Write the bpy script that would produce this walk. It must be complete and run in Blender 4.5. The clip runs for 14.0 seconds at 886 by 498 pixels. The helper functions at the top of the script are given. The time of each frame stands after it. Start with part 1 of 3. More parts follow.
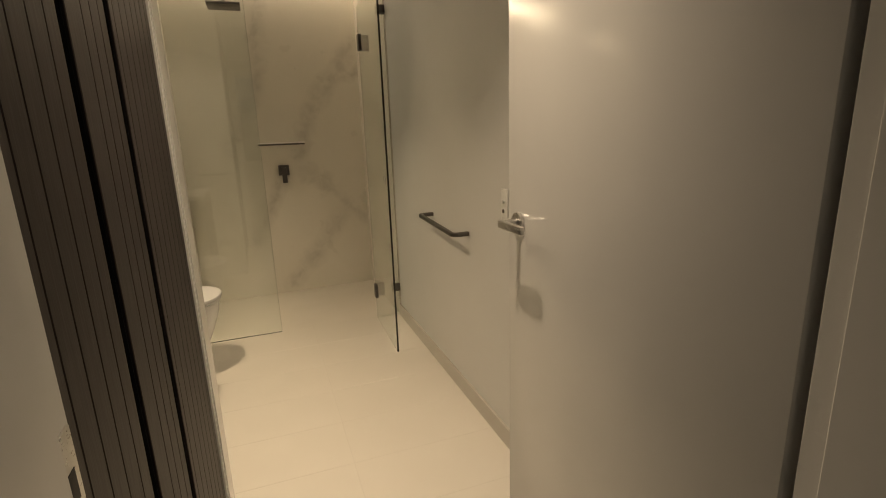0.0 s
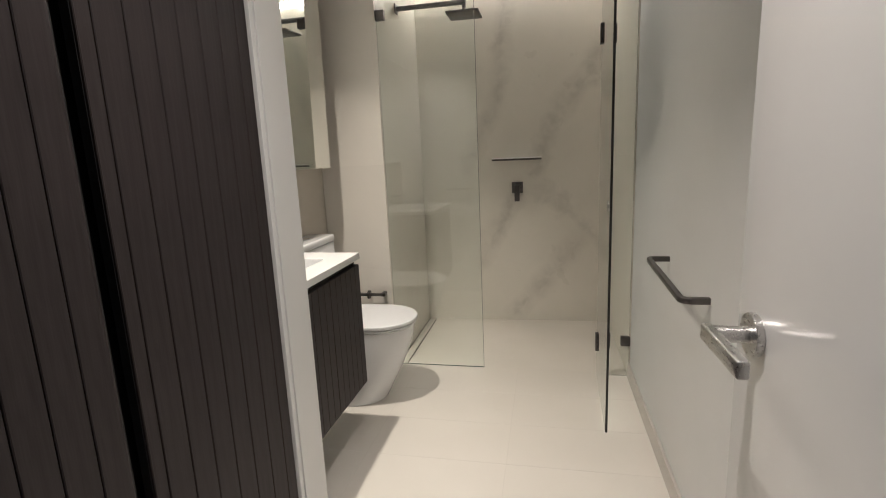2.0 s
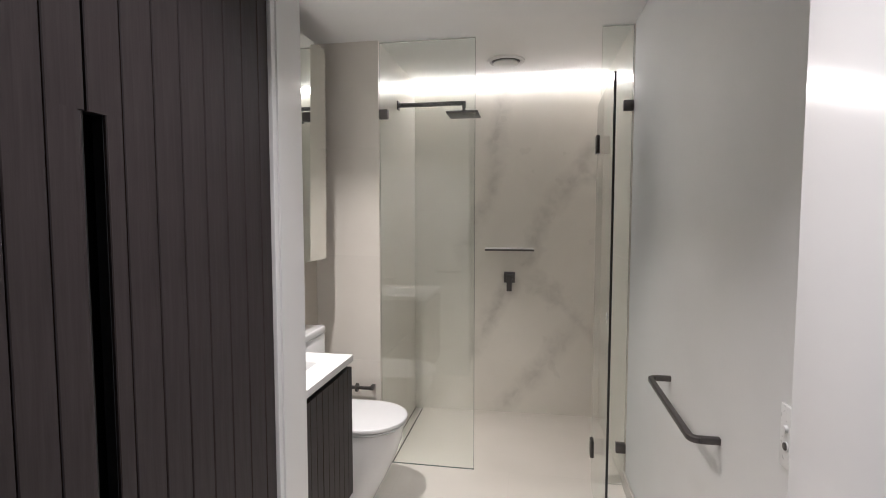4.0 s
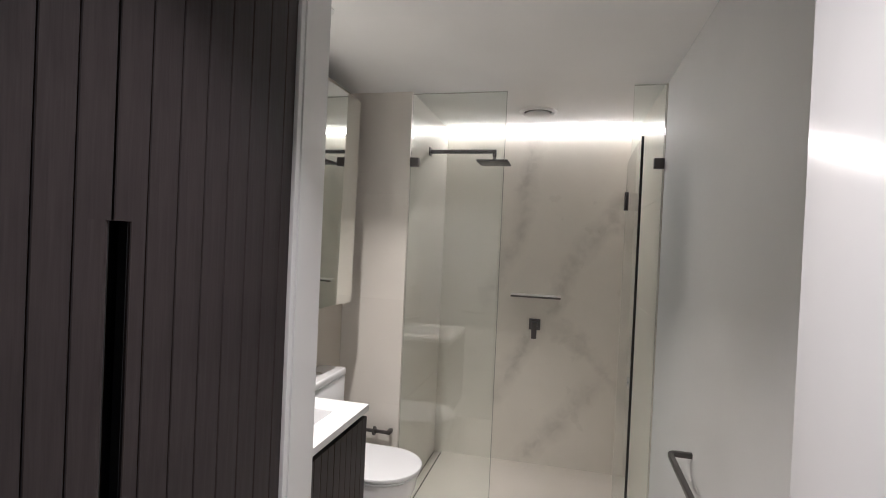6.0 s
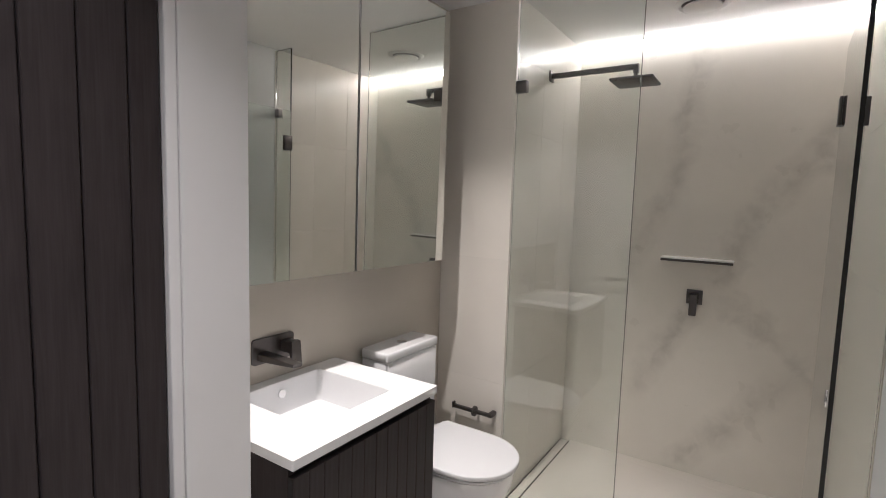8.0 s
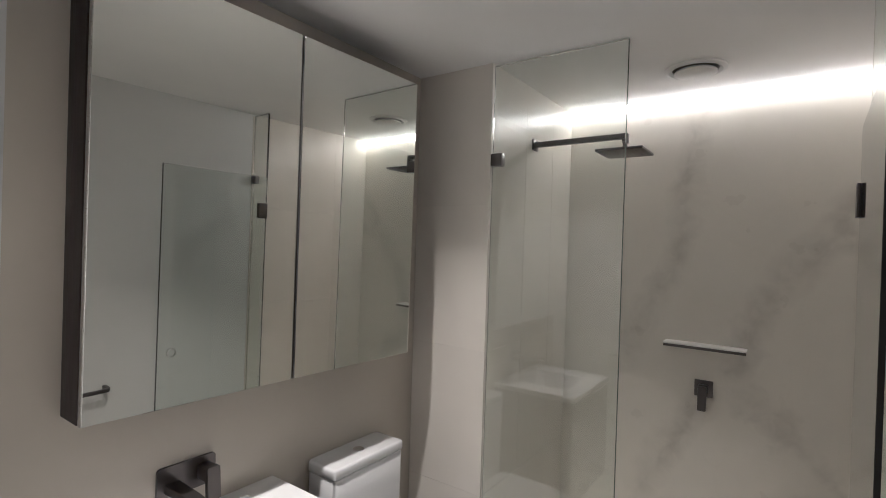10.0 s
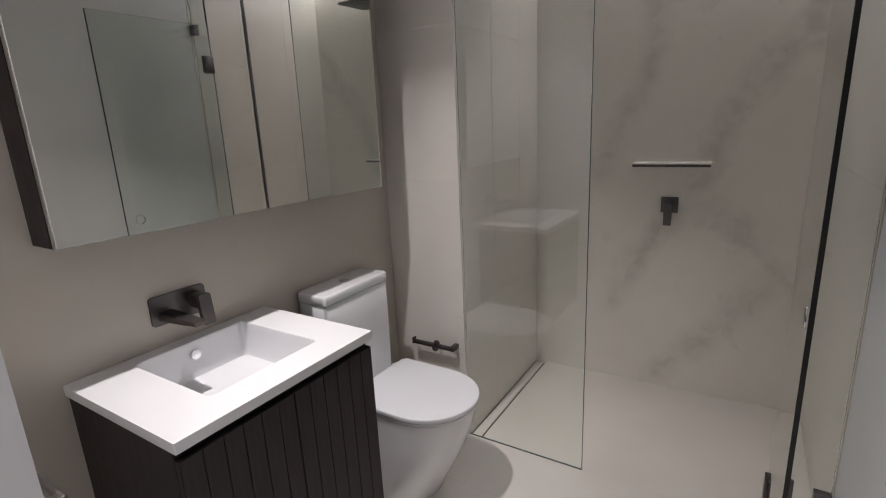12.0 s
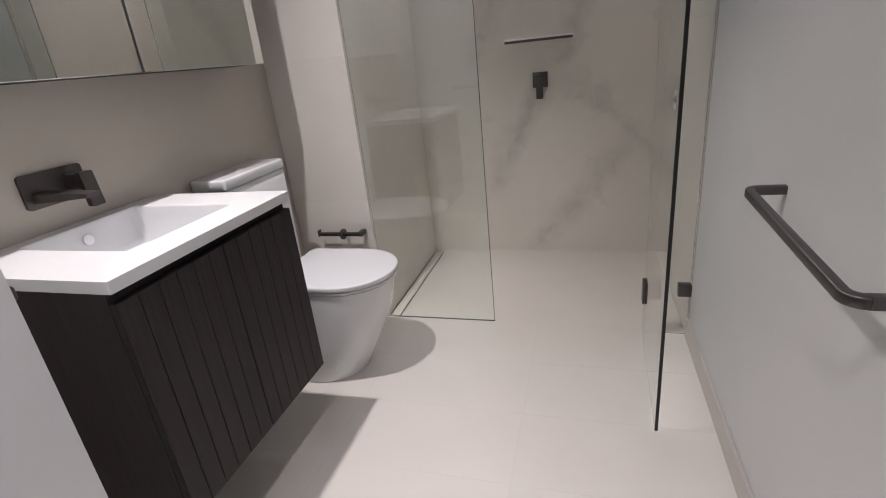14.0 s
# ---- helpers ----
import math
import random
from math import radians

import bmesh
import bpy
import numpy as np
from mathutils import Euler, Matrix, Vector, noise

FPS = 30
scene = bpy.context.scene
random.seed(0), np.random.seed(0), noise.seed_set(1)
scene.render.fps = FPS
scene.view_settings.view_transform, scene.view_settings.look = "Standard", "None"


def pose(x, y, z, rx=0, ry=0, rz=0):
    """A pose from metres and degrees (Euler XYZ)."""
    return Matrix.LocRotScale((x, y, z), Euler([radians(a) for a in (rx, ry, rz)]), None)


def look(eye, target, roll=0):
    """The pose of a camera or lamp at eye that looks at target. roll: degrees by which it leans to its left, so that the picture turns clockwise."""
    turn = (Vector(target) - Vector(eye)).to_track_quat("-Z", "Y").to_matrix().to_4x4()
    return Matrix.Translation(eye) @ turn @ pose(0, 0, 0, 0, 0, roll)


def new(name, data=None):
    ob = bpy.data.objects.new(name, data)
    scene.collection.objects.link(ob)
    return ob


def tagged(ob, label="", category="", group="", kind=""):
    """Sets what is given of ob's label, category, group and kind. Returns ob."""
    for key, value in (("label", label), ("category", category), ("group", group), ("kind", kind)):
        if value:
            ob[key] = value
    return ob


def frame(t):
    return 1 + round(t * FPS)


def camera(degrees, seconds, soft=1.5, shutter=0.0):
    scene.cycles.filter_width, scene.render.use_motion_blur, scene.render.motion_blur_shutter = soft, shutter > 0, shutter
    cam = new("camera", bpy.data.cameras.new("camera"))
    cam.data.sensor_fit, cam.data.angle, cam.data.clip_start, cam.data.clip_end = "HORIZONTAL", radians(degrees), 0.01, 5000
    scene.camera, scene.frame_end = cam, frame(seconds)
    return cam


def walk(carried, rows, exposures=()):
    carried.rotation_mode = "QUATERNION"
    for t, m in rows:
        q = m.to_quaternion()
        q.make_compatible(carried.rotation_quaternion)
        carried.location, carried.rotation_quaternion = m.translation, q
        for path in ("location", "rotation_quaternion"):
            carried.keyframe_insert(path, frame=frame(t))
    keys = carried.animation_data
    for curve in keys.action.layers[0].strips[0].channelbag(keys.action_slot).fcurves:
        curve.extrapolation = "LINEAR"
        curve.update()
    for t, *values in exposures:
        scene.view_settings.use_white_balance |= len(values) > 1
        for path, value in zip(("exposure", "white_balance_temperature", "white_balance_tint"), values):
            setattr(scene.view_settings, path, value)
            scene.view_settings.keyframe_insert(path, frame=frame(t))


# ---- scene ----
cam = camera(84.1, 14.0, soft=1.0)
PATH = [
    (0, (-0.02, -0.055, 1.269), (0.643, 1.771, 0.795), -2.0),
    (0.5, (0.143, 0.171, 1.222), (0.387, 2.102, 0.763), -2.8),
    (1, (0.255, 0.321, 1.26), (0.15, 2.273, 0.835), -1.6),
    (1.5, (0.356, 0.391, 1.272), (0.022, 2.32, 0.867), -2.5),
    (2, (0.364, 0.456, 1.252), (-0.048, 2.376, 0.875), -2.5),
    (2.5, (0.327, 0.546, 1.253), (-0.172, 2.451, 0.902), -2.0),
    (3, (0.3, 0.572, 1.263), (-0.257, 2.466, 0.947), -2.5),
    (3.5, (0.314, 0.541, 1.335), (-0.152, 2.472, 1.1), -1.7),
    (4, (0.29, 0.484, 1.426), (-0.051, 2.451, 1.299), -0.0),
    (4.2, (0.281, 0.445, 1.469), (-0.024, 2.42, 1.392), 0.6),
    (6.3, (0.376, 0.482, 1.544), (-0.2, 2.397, 1.515), 3.6),
    (6.5, (0.431, 0.473, 1.531), (-0.286, 2.339, 1.47), 3.1),
    (7, (0.5, 0.576, 1.508), (-0.485, 2.31, 1.356), 2.0),
    (7.5, (0.456, 0.842, 1.491), (-0.58, 2.539, 1.282), 1.8),
    (8, (0.461, 1.076, 1.471), (-0.631, 2.74, 1.282), 1.7),
    (8.2, (0.472, 1.16, 1.498), (-0.666, 2.796, 1.326), 1.7),
    (10.3, (0.494, 1.412, 1.644), (-0.659, 3.046, 1.638), 1.6),
    (10.5, (0.497, 1.42, 1.617), (-0.641, 3.064, 1.556), 0.8),
    (11, (0.484, 1.417, 1.557), (-0.62, 3.068, 1.322), -0.2),
    (11.5, (0.484, 1.409, 1.49), (-0.596, 3.053, 1.128), -1.5),
    (12, (0.491, 1.389, 1.44), (-0.545, 3.027, 0.948), -2.7),
    (12.5, (0.472, 1.366, 1.352), (-0.468, 3.044, 0.801), -3.9),
    (13, (0.456, 1.328, 1.289), (-0.361, 3.055, 0.697), -4.9),
    (13.5, (0.44, 1.29, 1.226), (-0.265, 3.04, 0.561), -5.8),
    (14, (0.404, 1.207, 1.172), (-0.154, 2.983, 0.441), -6.1),
]
EXPO = [(0, -0.40, 6450, 8), (0.5, -0.20, 6230, 8), (1.0, -0.06, 5850, 8), (1.5, 0.0, 5230, 9), (3.0, 0.13, 4770, 12), (4.0, 0.27, 4660, 14), (6.5, 0.12, 4670, 14), (7.5, 0.12, 4680, 15), (8.2, 0.12, 4680, 15),
        (10.3, -0.25, 4620, 14), (11.5, -0.36, 4610, 15), (12.5, -0.29, 4590, 18), (14, -0.05, 4590, 18)]
walk(cam, [(t, look(eye, target, roll)) for t, eye, target, roll in PATH], EXPO)

# ---- light ----
world = bpy.data.worlds.new("world")
scene.world = world
world.use_nodes = True
bg = world.node_tree.nodes["Background"]
sky = world.node_tree.nodes.new("ShaderNodeTexSky")
sky.sky_type = "NISHITA"
sky.sun_disc = False
sky.sun_elevation = radians(25)
sky.sun_rotation = radians(0)
bg.inputs[1].default_value = 0.014
world.node_tree.links.new(sky.outputs[0], bg.inputs[0])

DOWNLIGHTS = [(-0.592, 2.165), (0.215, 1.04)]
LAMP_W = [14.8, 7.4]
SPREAD = [110, 86]
LED_STRENGTH = 20.8
LAMP_COLOUR = (1.0, 0.745, 0.45)
BEAM_COLOURS = [(1.0, 0.752, 0.468), (1.0, 0.76, 0.51)]

scene.cycles.blur_glossy = 3.0

# ---- plan ----
X_R, X_L, X_NIB, X_SH = 0.810, -0.92, -0.227, -0.540
Y_NEAR, Y_NIB0, Y_NIB1, Y_RET, Y_FAR = 0.338, 1.435, 1.559, 3.165, 4.06
X_CUP = -0.236
CEIL = 2.405


# ---- materials ----
class Nodes:
    def __init__(self, name):
        self.mat = bpy.data.materials.new(name)
        self.mat.use_nodes = True
        self.t = self.mat.node_tree
        self.bsdf = self.t.nodes["Principled BSDF"]
        self.coord = self.t.nodes.new("ShaderNodeTexCoord")

    def add(self, kind, **values):
        n = self.t.nodes.new(kind)
        for k, v in values.items():
            n.inputs[k].default_value = v
        return n

    def link(self, a, b):
        self.t.links.new(a, b)

    def math(self, op, a, b=None):
        n = self.t.nodes.new("ShaderNodeMath")
        n.operation = op
        for i, v in enumerate((a, b)):
            if v is None:
                continue
            if isinstance(v, (int, float)):
                n.inputs[i].default_value = v
            else:
                self.link(v, n.inputs[i])
        return n.outputs[0]

    def noise(self, scale, detail=4.0, stretch=(1, 1, 1), distortion=0.0):
        m = self.t.nodes.new("ShaderNodeMapping")
        m.inputs["Scale"].default_value = stretch
        self.link(self.coord.outputs["Object"], m.inputs["Vector"])
        n = self.add("ShaderNodeTexNoise", Scale=scale, Detail=detail, Distortion=distortion)
        self.link(m.outputs[0], n.inputs["Vector"])
        return n.outputs["Fac"]

    def ramp(self, fac, lo, hi, a=0.3, b=0.7):
        r = self.t.nodes.new("ShaderNodeValToRGB")
        r.color_ramp.elements[0].position, r.color_ramp.elements[1].position = a, b
        r.color_ramp.elements[0].color, r.color_ramp.elements[1].color = (*lo, 1), (*hi, 1)
        self.link(fac, r.inputs[0])
        return r.outputs[0]

    def span(self, fac, a, b, lo=0.0, hi=1.0):
        r = self.t.nodes.new("ShaderNodeMapRange")
        for i, v in enumerate((a, b, lo, hi)):
            r.inputs[i + 1].default_value = v
        r.clamp = True
        self.link(fac, r.inputs[0])
        return r.outputs[0]

    def mix(self, fac, a, b):
        r = self.t.nodes.new("ShaderNodeMixRGB")
        for i, v in ((0, fac), (1, a), (2, b)):
            if isinstance(v, (int, float)):
                r.inputs[i].default_value = v
            elif isinstance(v, tuple):
                r.inputs[i].default_value = (*v, 1)
            else:
                self.link(v, r.inputs[i])
        return r.outputs[0]

    def bump(self, fac, strength, distance=0.002):
        b = self.add("ShaderNodeBump", Strength=strength, Distance=distance)
        self.link(fac, b.inputs["Height"])
        self.link(b.outputs[0], self.bsdf.inputs["Normal"])


def grained(name, colour, rough, metal=0.0, vary=0.06, scale=6.0, grain=120.0, relief=0.15, stretch=(1, 1, 1), coat=0.0, distance=0.0008, random_vary=0.0):
    n = Nodes(name)
    lo = tuple(max(0, c * (1 - vary)) for c in colour)
    hi = tuple(min(1, c * (1 + vary)) for c in colour)
    big = n.noise(scale, 5.0, stretch)
    col = n.ramp(big, lo, hi)
    if random_vary:
        info = n.t.nodes.new("ShaderNodeObjectInfo")
        v = n.span(info.outputs["Random"], 0, 1, 1 - random_vary, 1 + random_vary)
        h = n.t.nodes.new("ShaderNodeHueSaturation")
        n.link(v, h.inputs["Value"])
        n.link(col, h.inputs["Color"])
        col = h.outputs[0]
    n.link(col, n.bsdf.inputs["Base Color"])
    fine = n.noise(grain, 3.0, stretch)
    if relief:
        n.link(n.span(fine, 0.3, 0.7, max(0.02, rough - 0.05), min(1, rough + 0.05)), n.bsdf.inputs["Roughness"])
    else:
        n.bsdf.inputs["Roughness"].default_value = rough
    n.bsdf.inputs["Metallic"].default_value = metal
    n.bsdf.inputs["Coat Weight"].default_value = coat
    if relief:
        n.bump(fine, relief, distance)
    return n.mat


def timber(name, dark, light, rough):
    n = Nodes(name)
    g = n.noise(14.0, 6.0, (7, 7, 0.45), 0.6)
    f = n.noise(60.0, 4.0, (8, 8, 0.25))
    both = n.math("ADD", n.math("MULTIPLY", g, 0.6), n.math("MULTIPLY", f, 0.4))
    n.link(n.ramp(both, dark, light, 0.35, 0.65), n.bsdf.inputs["Base Color"])
    n.link(n.span(f, 0.3, 0.7, rough - 0.06, rough + 0.08), n.bsdf.inputs["Roughness"])
    n.bsdf.inputs["Specular IOR Level"].default_value = 0.22
    n.bump(f, 0.16, 0.0005)
    return n.mat


def marble(name, base, cloud, vein, lines, rough):
    """Pale porcelain marble: soft clouds, a few long veins (through (x, z), slope angle, width) and fine hair veins."""
    n = Nodes(name)
    sep = n.t.nodes.new("ShaderNodeSeparateXYZ")
    n.link(n.coord.outputs["Object"], sep.inputs[0])
    w1 = n.math("SUBTRACT", n.noise(2.2, 5.0), 0.5)
    w2 = n.math("SUBTRACT", n.noise(3.1, 6.0, (1.3, 1, 0.8)), 0.5)
    w3 = n.math("SUBTRACT", n.noise(8.0, 8.0, (1, 1, 1), 0.8), 0.5)
    x = n.math("ADD", sep.outputs[0], n.math("ADD", n.math("MULTIPLY", w1, 0.22), n.math("MULTIPLY", w3, 0.17)))
    z = n.math("ADD", sep.outputs[2], n.math("ADD", n.math("MULTIPLY", w2, 0.22), n.math("MULTIPLY", w3, 0.13)))
    fade = n.span(n.noise(3.3, 3.0), 0.38, 0.62)
    speck = n.span(n.noise(13.0, 7.0, (1, 1, 1), 0.6), 0.36, 0.62, 0.42, 1.0)
    total = None
    for (xa, za), (xb, zb), width in lines:
        half, a = math.hypot(xb - xa, zb - za) / 2, math.atan2(zb - za, xb - xa)
        dx, dz = n.math("SUBTRACT", x, (xa + xb) / 2), n.math("SUBTRACT", z, (za + zb) / 2)
        across = n.math("ABSOLUTE", n.math("SUBTRACT", n.math("MULTIPLY", dz, math.cos(a)), n.math("MULTIPLY", dx, math.sin(a))))
        along = n.math("ABSOLUTE", n.math("ADD", n.math("MULTIPLY", dx, math.cos(a)), n.math("MULTIPLY", dz, math.sin(a))))
        m = n.math("MULTIPLY", n.span(across, 0.0, width * 1.25, 1.0, 0.0), n.span(along, half * 0.8, half * 1.15, 1.0, 0.0))
        total = m if total is None else n.math("MAXIMUM", total, m)
    hair = n.span(n.math("ABSOLUTE", n.math("SUBTRACT", n.noise(2.6, 7.0, (1, 1, 1), 1.4), 0.5)), 0.0, 0.012, 1.0, 0.0)
    hair = n.math("MULTIPLY", n.math("MULTIPLY", hair, fade), 0.06)
    if total is None:
        total = hair
    else:
        soft = n.math("MULTIPLY", n.math("MULTIPLY", total, speck), n.span(fade, 0, 1, 0.55, 0.95))
        total = n.math("MAXIMUM", soft, hair)
    col = n.mix(n.span(n.noise(1.7, 6.0), 0.35, 0.65), base, cloud)
    n.link(n.mix(total, col, vein), n.bsdf.inputs["Base Color"])
    n.link(n.span(n.noise(7.0, 3.0), 0.3, 0.7, rough - 0.03, rough + 0.04), n.bsdf.inputs["Roughness"])
    return n.mat


WALL_VEINS = [((0.78, 1.96), (0.42, 1.48), 0.085), ((0.42, 1.50), (0.26, 1.08), 0.07), ((0.22, 1.05), (-0.15, 0.40), 0.075), ((0.12, 2.32), (0.05, 1.72), 0.08),
              ((0.06, 1.76), (-0.22, 1.08), 0.075), ((0.28, 1.04), (0.86, 0.54), 0.06), ((0.64, 0.68), (0.08, 0.0), 0.08), ((0.48, 1.62), (0.84, 1.77), 0.06)]
white_paint = grained("white_wall_paint", (0.63, 0.63, 0.622), 0.68, vary=0.025, scale=2, grain=90, relief=0.03)
ceiling_paint = grained("ceiling_paint", (0.84, 0.835, 0.825), 0.7, vary=0.02, scale=3, grain=90, relief=0.03)
gloss_white = grained("white_enamel", (0.72, 0.72, 0.715), 0.18, vary=0.015, scale=4, grain=30, relief=0.0)
taupe = grained("taupe_wall_tile", (0.515, 0.478, 0.415), 0.42, vary=0.05, scale=2.5, relief=0.0)
cream_tile = grained("cream_wall_tile", (0.73, 0.697, 0.64), 0.28, vary=0.03, scale=3, relief=0.0, random_vary=0.025)
slab_marble = marble("veined_marble_slab", (0.725, 0.695, 0.632), (0.775, 0.745, 0.682), (0.53, 0.505, 0.46), WALL_VEINS, 0.3)
floor_tile = marble("pale_floor_tile", (0.715, 0.682, 0.625), (0.755, 0.72, 0.665), (0.60, 0.57, 0.52), [], 0.34)
grout = grained("grout", (0.64, 0.608, 0.555), 0.85, vary=0.06, scale=30, grain=300, relief=0.3)
skirt_paint = grained("skirting_tile", (0.50, 0.475, 0.44), 0.35, vary=0.03, scale=4, grain=150, relief=0.06)
dark_timber = timber("charcoal_timber", (0.0248, 0.0202, 0.0206), (0.0405, 0.0332, 0.0334), 0.50)
# near-black base colour gives the shade inside grooves, recesses and holes
gap_shade = grained("black_gap_shade", (0.006, 0.005, 0.005), 0.6, vary=0.1)
gunmetal = grained("brushed_gunmetal", (0.13, 0.12, 0.115), 0.34, metal=0.9, vary=0.08, scale=12, grain=400, relief=0.06, stretch=(1, 1, 0.2))
steel = grained("satin_stainless", (0.55, 0.54, 0.53), 0.30, metal=1.0, vary=0.05, scale=14, grain=500, relief=0.015, stretch=(1, 0.2, 1))
brushed_alu = grained("brushed_aluminium", (0.90, 0.885, 0.87), 0.62, metal=1.0, vary=0.05, scale=14, grain=500, relief=0.01, stretch=(0.2, 1, 1))
chrome = grained("polished_chrome", (0.75, 0.75, 0.76), 0.08, metal=1.0, vary=0.02)
ceramic = grained("glazed_ceramic", (0.755, 0.758, 0.775), 0.10, vary=0.01, scale=3, grain=20, relief=0.01, coat=0.4)
seat_plastic = grained("white_seat_plastic", (0.755, 0.76, 0.785), 0.22, vary=0.01, scale=3, grain=60, relief=0.02)
stone_top = grained("white_stone_top", (0.735, 0.737, 0.745), 0.22, vary=0.015, scale=5, grain=200, relief=0.03)
white_plastic = grained("white_plastic", (0.74, 0.74, 0.73), 0.3, vary=0.02)
# dark grey that paints the shade in the vent's ring gap
vent_shade = grained("vent_gap_shade", (0.16, 0.155, 0.15), 0.6, vary=0.1)
rubber = grained("black_rubber_seal", (0.012, 0.012, 0.012), 0.5, vary=0.1)


def clear_glass(name, tint):
    n = Nodes(name)
    n.bsdf.inputs["Base Color"].default_value = (*tint, 1)
    n.bsdf.inputs["Transmission Weight"].default_value = 1.0
    n.bsdf.inputs["Roughness"].default_value = 0.0
    n.bsdf.inputs["IOR"].default_value = 1.62
    return n.mat


def mirror_mat():
    n = Nodes("silver_mirror")
    n.bsdf.inputs["Base Color"].default_value = (0.80, 0.81, 0.775, 1)
    n.bsdf.inputs["Metallic"].default_value = 1.0
    n.bsdf.inputs["Roughness"].default_value = 0.012
    return n.mat


def glow(name, colour, strength):
    n = Nodes(name)
    n.bsdf.inputs["Base Color"].default_value = (*colour, 1)
    n.bsdf.inputs["Emission Color"].default_value = (*colour, 1)
    n.bsdf.inputs["Emission Strength"].default_value = strength
    return n.mat


glass = clear_glass("shower_glass", (0.935, 0.968, 0.943))
glass_edge = grained("polished_glass_edge", (0.12, 0.15, 0.13), 0.12, vary=0.05)
# pale grey paints the glint along the top edges of the glass
edge_glint = grained("glass_edge_glint", (0.55, 0.58, 0.55), 0.2, vary=0.05)
mirror = mirror_mat()
led_glow = glow("led_strip_glow", (1.0, 0.775, 0.508), LED_STRENGTH)
lamp_glow = glow("downlight_diffuser", LAMP_COLOUR, 30.0)


# ---- mesh helpers ----
def box(bm, x0, x1, y0, y1, z0, z1, bevel=0.0, segments=2):
    r = bmesh.ops.create_cube(bm, size=1.0, matrix=Matrix.LocRotScale(((x0 + x1) / 2, (y0 + y1) / 2, (z0 + z1) / 2), None, (abs(x1 - x0), abs(y1 - y0), abs(z1 - z0))))
    if bevel:
        edges = {e for v in r["verts"] for e in v.link_edges}
        bmesh.ops.bevel(bm, geom=list(edges), offset=bevel, segments=segments, affect="EDGES", profile=0.5)
    return bm


def boxed(*args, **kw):
    return box(bmesh.new(), *args, **kw)


def tube(bm, a, b, r, seg=20, r2=None):
    a, b = Vector(a), Vector(b)
    d = b - a
    m = Matrix.Translation((a + b) / 2) @ d.to_track_quat("Z", "Y").to_matrix().to_4x4()
    bmesh.ops.create_cone(bm, cap_ends=True, segments=seg, radius1=r, radius2=r if r2 is None else r2, depth=d.length, matrix=m)
    return bm


def link(name, bm, material, parent=None, label="", smooth=None):
    me = bpy.data.meshes.new(name)
    bmesh.ops.recalc_face_normals(bm, faces=bm.faces[:])
    bm.to_mesh(me)
    bm.free()
    me.materials.append(material)
    if smooth:
        for p in me.polygons:
            p.use_smooth = True
        me.set_sharp_from_angle(angle=radians(smooth))
    ob = new(name, me)
    if parent is not None:
        ob.parent = parent
    if label:
        ob["label"] = label
    return ob


def part(name, bm, material, parent, label="", smooth=30):
    return link(name, bm, material, parent, label, smooth)


def structure(name, bm, material, label, category):
    return tagged(link(name, bm, material), label, category, kind="structure")


def thing(name, label, category, group="", at=(0, 0, 0)):
    ob = new(name)
    ob.location = at
    return tagged(ob, label, category, group)


def piece(name, me, material, parent, at):
    ob = new(name, me)
    ob.location = at
    ob.parent = parent
    return ob


def rounded_rect(x0, x1, y0, y1, r, n=5):
    pts = []
    for cx, cy, a0 in ((x1 - r, y1 - r, 0), (x0 + r, y1 - r, 90), (x0 + r, y0 + r, 180), (x1 - r, y0 + r, 270)):
        for i in range(n + 1):
            a = radians(a0 + 90 * i / n)
            pts.append((cx + r * math.cos(a), cy + r * math.sin(a)))
    return pts


def loft(bm, rings, cap_bottom=True, cap_top=True):
    """Skin a stack of closed rings of equal length."""
    vs = [[bm.verts.new(p) for p in ring] for ring in rings]
    k = len(rings[0])
    for a, b in zip(vs, vs[1:]):
        for i in range(k):
            bm.faces.new((a[i], a[(i + 1) % k], b[(i + 1) % k], b[i]))
    if cap_bottom:
        bm.faces.new(vs[0][::-1])
    if cap_top:
        bm.faces.new(vs[-1])
    return bm


# ---- setting: walls, floor, ceiling ----
floor = structure("floor", boxed(-1.02, 0.905, -1.6, 4.15, -0.10, -0.030), grout, "pale large-format tiled floor with thin grey joints", "floor")
wall_left = structure("wall_left", boxed(-1.02, X_L, Y_NIB1, Y_RET, -0.02, CEIL), taupe, "smooth taupe bathroom wall behind the vanity", "wall")
wall_nib = structure("wall_nib", boxed(-1.02, X_NIB, Y_NIB0 + 0.0165, Y_NIB1, -0.02, CEIL), gloss_white, "short white painted wall end beside dark cupboard", "wall")
structure("trim", boxed(-0.30, X_NIB - 0.003, Y_NIB0 - 0.0005, Y_NIB0 + 0.016, -0.02, CEIL, bevel=0.002), gloss_white, "narrow white bead between wall end and cupboard", "trim")
wall_right = structure("wall_right", boxed(X_R, 0.905, Y_NEAR, 4.15, -0.02, CEIL), white_paint, "plain white painted bathroom wall", "wall")
wall_far = structure("wall_far", boxed(X_SH - 0.1, X_R, Y_FAR, 4.15, -0.04, CEIL), slab_marble, "grey veined marble-look slab wall of the shower", "wall")
wall_shower = structure("wall_shower", boxed(-1.02, X_SH - 0.0012, Y_RET + 0.0012, Y_FAR, -0.04, CEIL), grout, "cream tiled shower wall with square return", "wall")
near = bmesh.new()
box(near, -1.02, -0.203, 0.19, Y_NEAR, -0.02, CEIL)
box(near, 0.655, 0.905, 0.19, Y_NEAR, -0.02, CEIL)
box(near, -0.203, 0.655, 0.19, Y_NEAR, 2.085, CEIL)
wall_near = structure("wall_near", near, white_paint, "white painted wall with the doorway to the hall", "wall")
ceil = bmesh.new()
